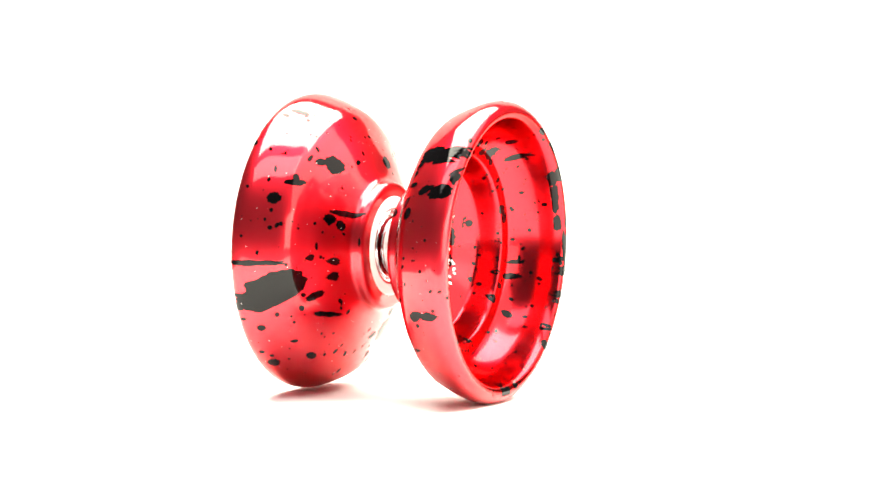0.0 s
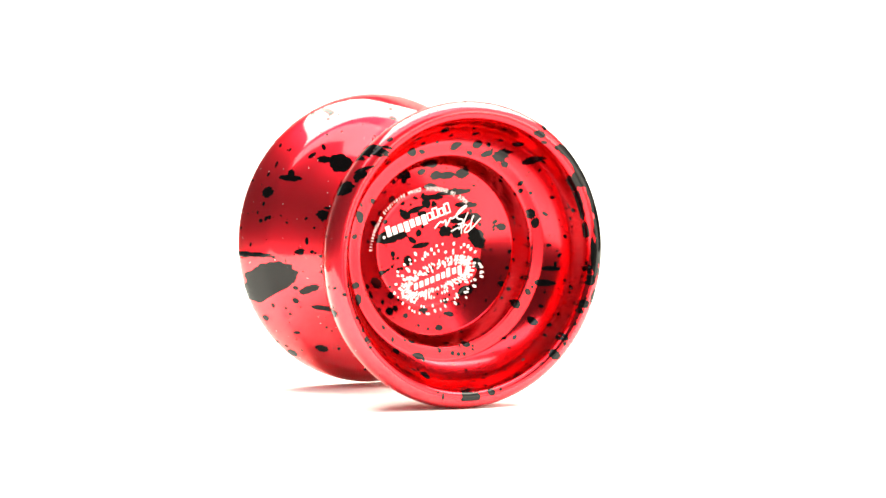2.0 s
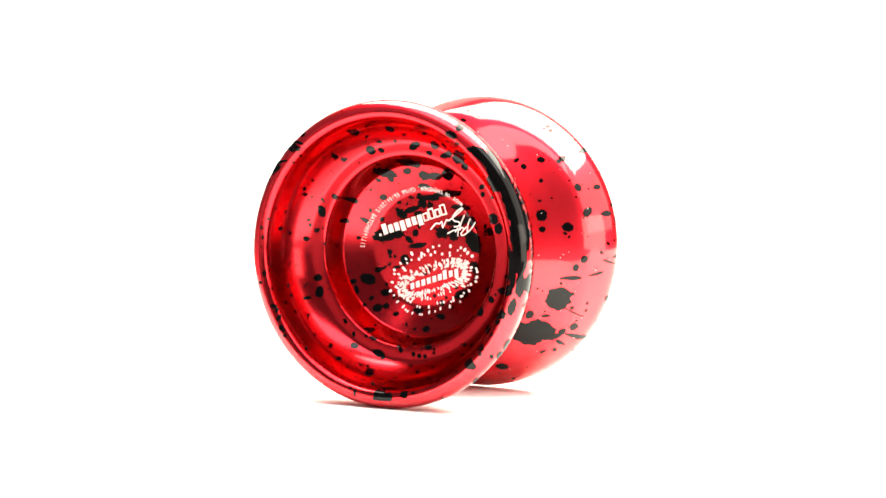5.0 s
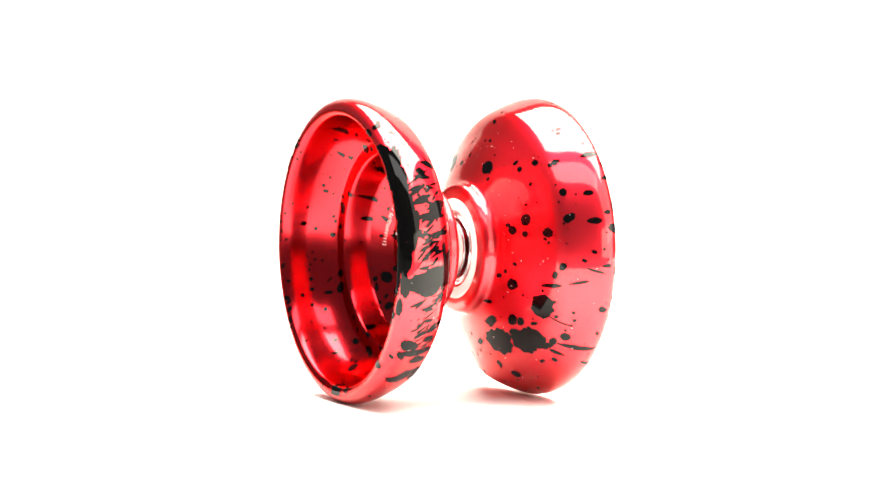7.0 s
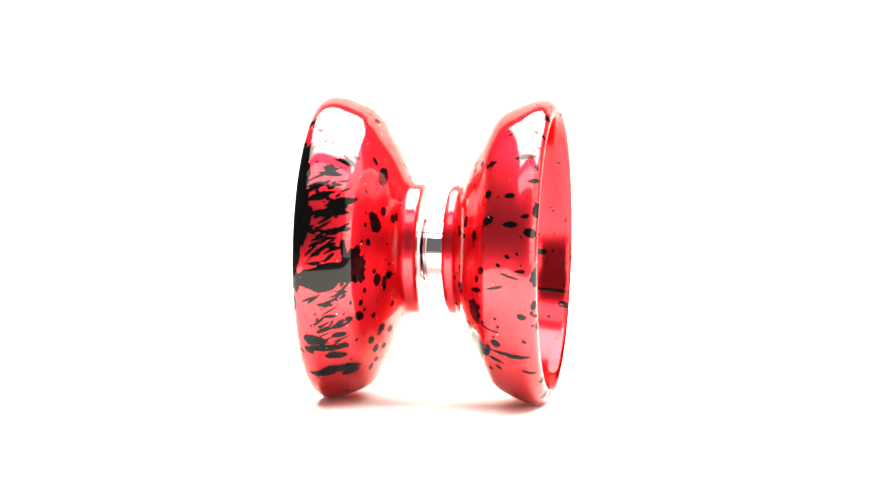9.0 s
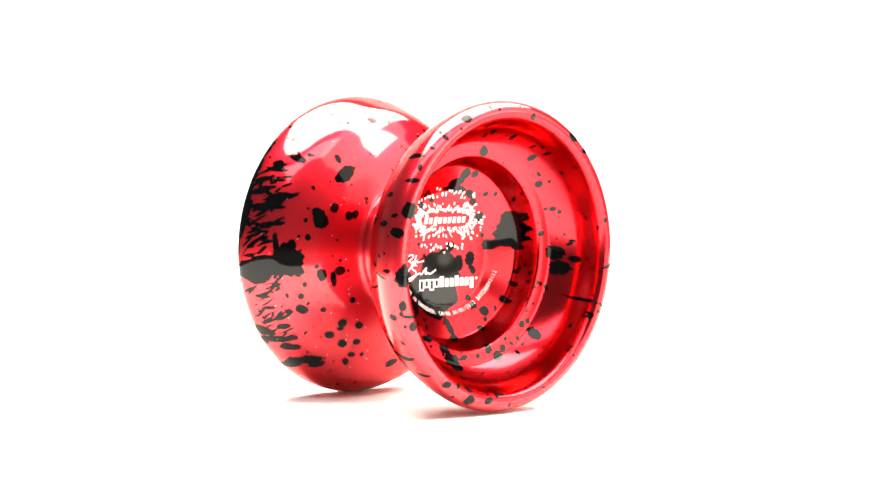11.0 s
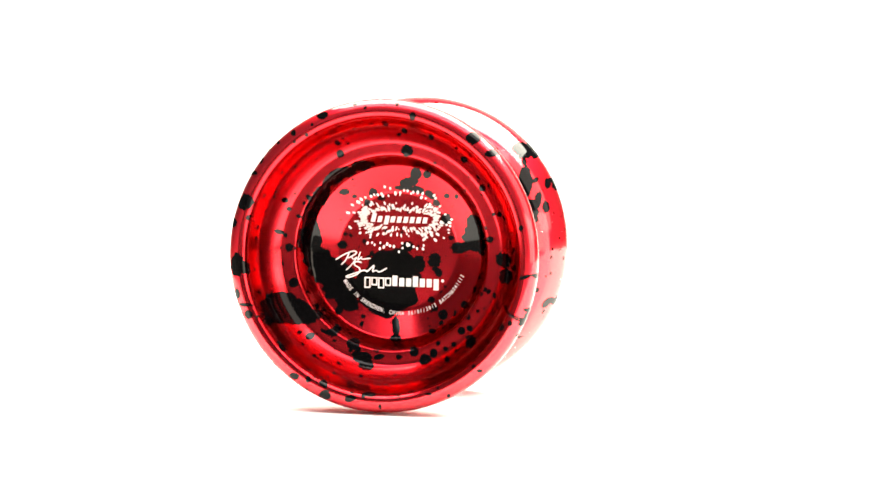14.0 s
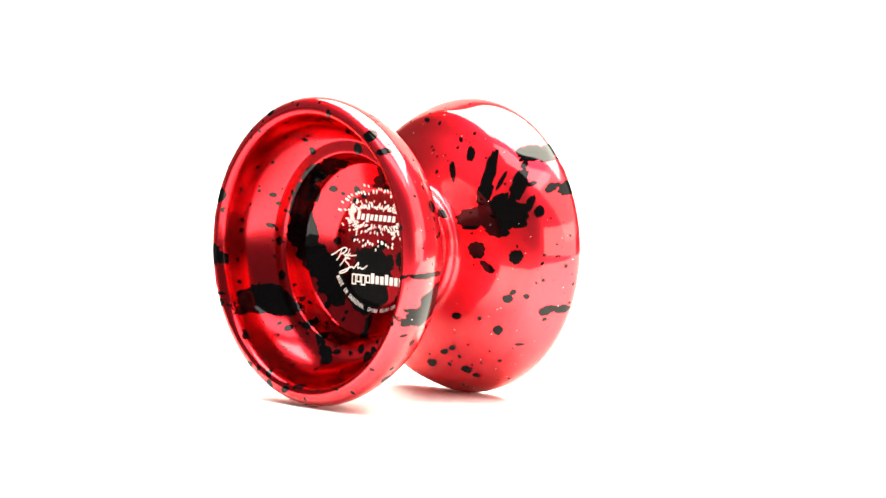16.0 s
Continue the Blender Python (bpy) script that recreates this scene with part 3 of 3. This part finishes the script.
def spray(rng, on_face, count):
    """Fine droplets between the splashes, evenly strewn over the skin."""
    first, last = (LENGTHS[CREST] + 0.5, LENGTHS[-1] - 3) if on_face else (12, 36)
    rows = []
    while len(rows) < count:
        u = rng.uniform(first, last)
        if rng.random() * 28 > np.interp(u, LENGTHS, RADII):
            continue
        size = 0.16 + 0.62 * rng.random() ** (2.2 if on_face else 2.6)
        stretch = rng.choice((1, 1, 1.2, 1.6))
        rows.append((u, rng.uniform(-180, 180), size * stretch, size, rng.uniform(0, 180) if on_face else rng.gauss(15, 22)))
    return rows


def streaks(rng):
    """The dense fringe of thin streaks on the wall of the first half."""
    return [(rng.uniform(26.5, 33), rng.uniform(58, 128), rng.uniform(0.6, 3.2), rng.uniform(0.2, 0.6), rng.gauss(22, 11)) for _ in range(110)]


def splatter(half, side, seed):
    rng = random.Random(seed)
    for on_face, rows in ((True, FRONT_CUP if side > 0 else BACK_CUP), (False, RIM_BAND + FRONT_SHELL if side > 0 else BACK_SHELL)):
        fine = []
        for k, row in enumerate(rows):
            if row[2] * row[3] < 1.2:
                fine.append(row)
                continue
            bm = bmesh.new()
            add_splash(bm, rng, side, on_face, row, SKIN + 0.0006 * k)
            part("splash", bm, BLACK, half)
        bm = bmesh.new()
        for k, row in enumerate(fine):
            add_splash(bm, rng, side, on_face, row, SKIN * 0.6 + 0.00005 * k)
        loose = spray(rng, on_face, (620 if side > 0 else 380) if on_face else 240)
        if side > 0 and not on_face:
            loose += streaks(rng)
        for k, row in enumerate(loose):
            add_splash(bm, rng, side, False, row, SKIN * 0.5 + 0.00003 * k)
        tagged(part("spatter", bm, BLACK, half, "fine black spatter"), kind="stuff")


# ---- white print on the hollow faces ----
class Print:
    """Flat white marks laid on a face, turned as a whole about its axis."""

    def __init__(self, side, turn):
        self.side, self.turn, self.bm = side, math.radians(turn), bmesh.new()

    def put(self, x, y):
        c, s = math.cos(self.turn), math.sin(self.turn)
        ax, r, a = on_cup(x * c - y * s, x * s + y * c, 0.12)
        return self.bm.verts.new(place(self.side, ax, r, a * self.side))

    def shape(self, points):
        self.bm.faces.new([self.put(*p) for p in points])

    def oval(self, x, y, length, width, angle, count=10):
        c, s = math.cos(angle), math.sin(angle)
        ring = [(0.5 * length * math.cos(2 * math.pi * k / count), 0.5 * width * math.sin(2 * math.pi * k / count)) for k in range(count)]
        self.shape([(x + p * c - q * s, y + p * s + q * c) for p, q in ring])

    def stroke(self, points, width):
        """One pen stroke: a strip that bends at its points."""
        edges, last = [], len(points) - 1
        for k, (x, y) in enumerate(points):
            steps = [(points[n + 1][0] - points[n][0], points[n + 1][1] - points[n][1]) for n in (max(k - 1, 0), min(k, last - 1))]
            nx = sum(-dy / math.hypot(dx, dy) for dx, dy in steps)
            ny = sum(dx / math.hypot(dx, dy) for dx, dy in steps)
            size = max(math.hypot(nx, ny), 0.7)
            wide = width * min(2 / size, 1.5) / 2 / size
            edges.append((self.put(x + nx * wide, y + ny * wide), self.put(x - nx * wide, y - ny * wide)))
        for (p, q), (u, v) in zip(edges, edges[1:]):
            self.bm.faces.new((p, q, v, u))

    def done(self, name, half, label):
        bmesh.ops.recalc_face_normals(self.bm, faces=self.bm.faces)
        return part(name, self.bm, PRINT, half, label, smooth=False)


def glyph(letter, size):
    """The flat outline mesh of one letter, as vertices and faces."""
    curve = bpy.data.curves.new("letter", "FONT")
    curve.body, curve.size, curve.align_x = letter, size, "CENTER"
    curve.resolution_u, curve.offset = 3, 0.008 * size
    ob = new("letter", curve)
    bpy.context.view_layer.update()
    mesh = bpy.data.meshes.new_from_object(ob.evaluated_get(bpy.context.evaluated_depsgraph_get()))
    verts, faces = [tuple(v.co) for v in mesh.vertices], [tuple(f.vertices) for f in mesh.polygons]
    bpy.data.objects.remove(ob)
    bpy.data.curves.remove(curve)
    bpy.data.meshes.remove(mesh)
    return verts, faces


GLYPHS = {}


def face_print(half, side, turn, seed):
    rng = random.Random(seed)
    # star burst of white drops round a plain slanted bar
    burst = Print(side, turn)
    cx, cy = 0.1, 5.85
    for k in range(300):
        # a crowded ragged ring of short strokes
        a = 2 * math.pi * (k + rng.random()) / 300
        reach = rng.choice((1.0, 1.0, 1.06, 1.12, 1.2))
        x = cx + math.copysign(abs(math.cos(a)) ** 0.8, math.cos(a)) * 6.5 * reach + rng.gauss(0, 0.15)
        y = cy + math.copysign(abs(math.sin(a)) ** 0.8, math.sin(a)) * (1.75 + (reach - 1) * 6) + rng.gauss(0, 0.12)
        size = rng.uniform(0.3, 0.52)
        burst.oval(x, y, size * rng.uniform(1.1, 1.9), size * 0.72, math.atan2(y - cy, (x - cx) * 0.5))
    for k in range(84):
        # loose drops flung outwards
        a = 2 * math.pi * (k + rng.random()) / 84
        reach = rng.uniform(1.0, 1.42)
        size = rng.uniform(0.3, 0.52)
        burst.oval(cx + 6.9 * reach * math.cos(a), cy + 4.35 * reach * math.sin(a), size * rng.uniform(1.1, 1.7), size, math.atan2(math.sin(a) * 1.2, math.cos(a)))
    burst.done("burst_print", half, "white printed burst of drops")
    for k in range(9):
        bar = Print(side, turn)
        x = cx - 4.9 + k * 1.2
        tall = 1.6 if k in (0, 2) else 1.1
        low = cy - 0.65 - (0.4 if k == 2 else 0)
        bar.shape([(x - 0.5, low), (x + 0.3, low), (x + 0.3 + 0.22 * tall, low + tall), (x - 0.5 + 0.22 * tall, low + tall)])
        bar.done("slanted_bar", half, "white printed slanted bar")
    # plain maker's row: four hollow blocks, seven solid ones, a dot
    for k in range(12):
        block = Print(side, turn)
        x0, x1 = -6.25 + k * 1.28, -5.1 + k * 1.28
        y0, y1 = -6.45 - (0.5 if k in (0, 2, 10) else 0), -4.95 + (0.4 if k in (4, 7) else 0)
        if k < 4:
            corners = [(x0, y0), (x1, y0), (x1, y1), (x0, y1)]
            for (xa, ya), (xb, yb) in zip(corners, [(x0 + 0.24, y0 + 0.24), (x1 - 0.24, y0 + 0.24), (x1 - 0.24, y1 - 0.24), (x0 + 0.24, y1 - 0.24)]):
                n = corners.index((xa, ya))
                xc, yc = corners[(n + 1) % 4]
                mx, my = 0.5 * (x0 + x1), 0.5 * (y0 + y1)
                xd, yd = xc + math.copysign(0.24, mx - xc), yc + math.copysign(0.24, my - yc)
                block.shape([(xa, ya), (xc, yc), (xd, yd), (xb, yb)])
            bmesh.ops.remove_doubles(block.bm, verts=block.bm.verts, dist=0.00001)
        elif k < 11:
            block.shape([(x0 + 0.08, y0), (x1 - 0.12, y0), (x1 - 0.12, y1), (x0 + 0.08, y1)])
        else:
            block.oval(8.3, -5.2, 0.55, 0.55, 0)
        block.done("printed_block", half, "white printed block outline" if k < 4 else "white printed block" if k < 11 else "white printed dot")
    # slanting scribble
    for points, width in (
            ([(-11.6, -1.9), (-9.8, -0.7), (-8.1, -0.15), (-7.7, -0.7), (-9.4, -1.6)], 0.22),
            ([(-9.2, -0.6), (-9.8, -2.0), (-10.6, -2.8)], 0.22),
            ([(-8.8, -1.3), (-8.4, -1.9), (-7.6, -1.2), (-8.6, -2.7), (-9.7, -3.8)], 0.2),
            ([(-7.1, -0.4), (-7.8, -2.2), (-6.7, -1.1), (-7.2, -1.8), (-5.2, -1.5)], 0.2),
            ([(-6.9, -2.3), (-7.9, -2.1), (-8.4, -2.8), (-7.0, -3.4), (-7.3, -4.4), (-9.2, -5.2), (-9.9, -5.0), (-8.0, -4.3), (-6.1, -3.6), (-5.9, -4.1),
              (-5.2, -3.4), (-4.4, -2.6), (-4.9, -4.1), (-4.1, -3.6), (-3.6, -4.1), (-2.1, -3.2)], 0.24),
    ):
        pen = Print(side, turn)
        pen.stroke(soften(points), width)
        pen.done("pen_stroke", half, "white printed slanting pen stroke")
    # small line of writing along the lower edge
    words = "MADE IN SHENZHEN, CHINA 06/01/2012 BATCH#041112"
    arc = Print(side, turn)
    ox, oy, radius = 0.68, 1.2, 12.9
    first, last = math.radians(-146), math.radians(-25)
    for k, letter in enumerate(words):
        if letter == " ":
            continue
        if letter not in GLYPHS:
            GLYPHS[letter] = glyph(letter, 1.0)
        verts, faces = GLYPHS[letter]
        a = first + (last - first) * k / (len(words) - 1)
        c, s = math.cos(a + math.pi / 2), math.sin(a + math.pi / 2)
        px, py = ox + radius * math.cos(a), oy + radius * math.sin(a)
        made = [arc.put(px + x * c * 0.72 - y * s, py + x * s * 0.72 + y * c) for x, y, _ in verts]
        for f in faces:
            arc.bm.faces.new([made[i] for i in f])
    arc.done("edge_lettering", half, "small white printed lettering along an arc")


def add_dust(half, side, seed):
    """Specks of pale dust caught on the shell."""
    rng = random.Random(seed)
    bm = bmesh.new()
    for _ in range(130):
        u, turn = rng.uniform(13, 35), rng.uniform(-3.14, 3.14)
        r = float(np.interp(u, LENGTHS, RADII))
        size = rng.uniform(0.03, 0.085)
        ring = [place(side, *on_shell(u + size * math.cos(a), turn + size * math.sin(a) / r, 0.06)) for a in (1.2566 * k for k in range(5))]
        bm.faces.new([bm.verts.new(p) for p in ring])
    tagged(part("dust", bm, PRINT, half, "pale dust specks", smooth=False), kind="stuff")


def make_bearing(thing):
    rim = [(2.0, 4.6), (2.22, 4.7), (2.25, 5.35), (2.1, 5.6), (1.2, 5.56), (0, 5.52)]
    rim = rim + [(-a, r) for a, r in rim[-2::-1]]
    bearing = part("bearing", lathe(rim, 1, 128, closed=True), STEEL, thing, "polished steel ball bearing")
    for side in (1, -1):
        part("shield", lathe([(1.9, 4.0), (2.1, 4.05), (2.12, 4.65), (1.9, 4.7)], side, 96, closed=True), STEEL, bearing)
    part("inner_race", lathe([(-2.5, 2.6), (-2.5, 3.8), (-2.3, 3.95), (2.3, 3.95), (2.5, 3.8), (2.5, 2.6)], 1, 96, closed=True), STEEL, bearing)
    part("axle", lathe([(-4.4, 0), (-4.4, 1.9), (-4.3, 2.0), (4.3, 2.0), (4.4, 1.9), (4.4, 0)], 1, 64), STEEL, thing, "threaded steel axle")


def yo_yo():
    thing = tagged(new("yoyo"), "red anodised metal yo-yo with black splashes standing on its rims", "yo-yo")
    for side in (1, -1):
        half = part("half", lathe(PROFILE, side, split=CREST), RED, thing, "red anodised cup-shaped half splashed with black")
        half.data.materials.append(SATIN_RED)
        pad = lathe([(2.42, 7.25), (2.33, 7.2), (2.29, 7.4), (2.28, 9.0), (2.3, 9.3), (2.6, 9.3), (2.6, 7.25)], side, 128, closed=True)
        seat = lathe([(2.5, 5.75), (2.38, 5.8), (2.34, 6.0), (2.34, 6.5), (2.38, 6.65), (2.5, 6.7), (2.7, 6.7), (2.7, 5.75)], side, 128, closed=True)
        part("bearing_seat", seat, STEEL, half, "polished steel ring round the bearing")
        part("response_pad", pad, SILICONE, half, "white silicone response ring")
        splatter(half, side, 11 + side)
        add_dust(half, side, 40 + side)
        face_print(half, side, 0 if side < 0 else 199, 5 + side)
    make_bearing(thing)
    return thing


TOY = yo_yo()


def motions():
    rows = []
    for k in range(33):
        t = 0.5 * k
        rows.append((t, pose(0, 0, 0, 0, 0, TURN_START + TURN_SPEED * t) @ pose(OFF_AXIS[0], OFF_AXIS[1], RADIUS, 0, LEAN)))
    walk(TOY, rows)


motions()
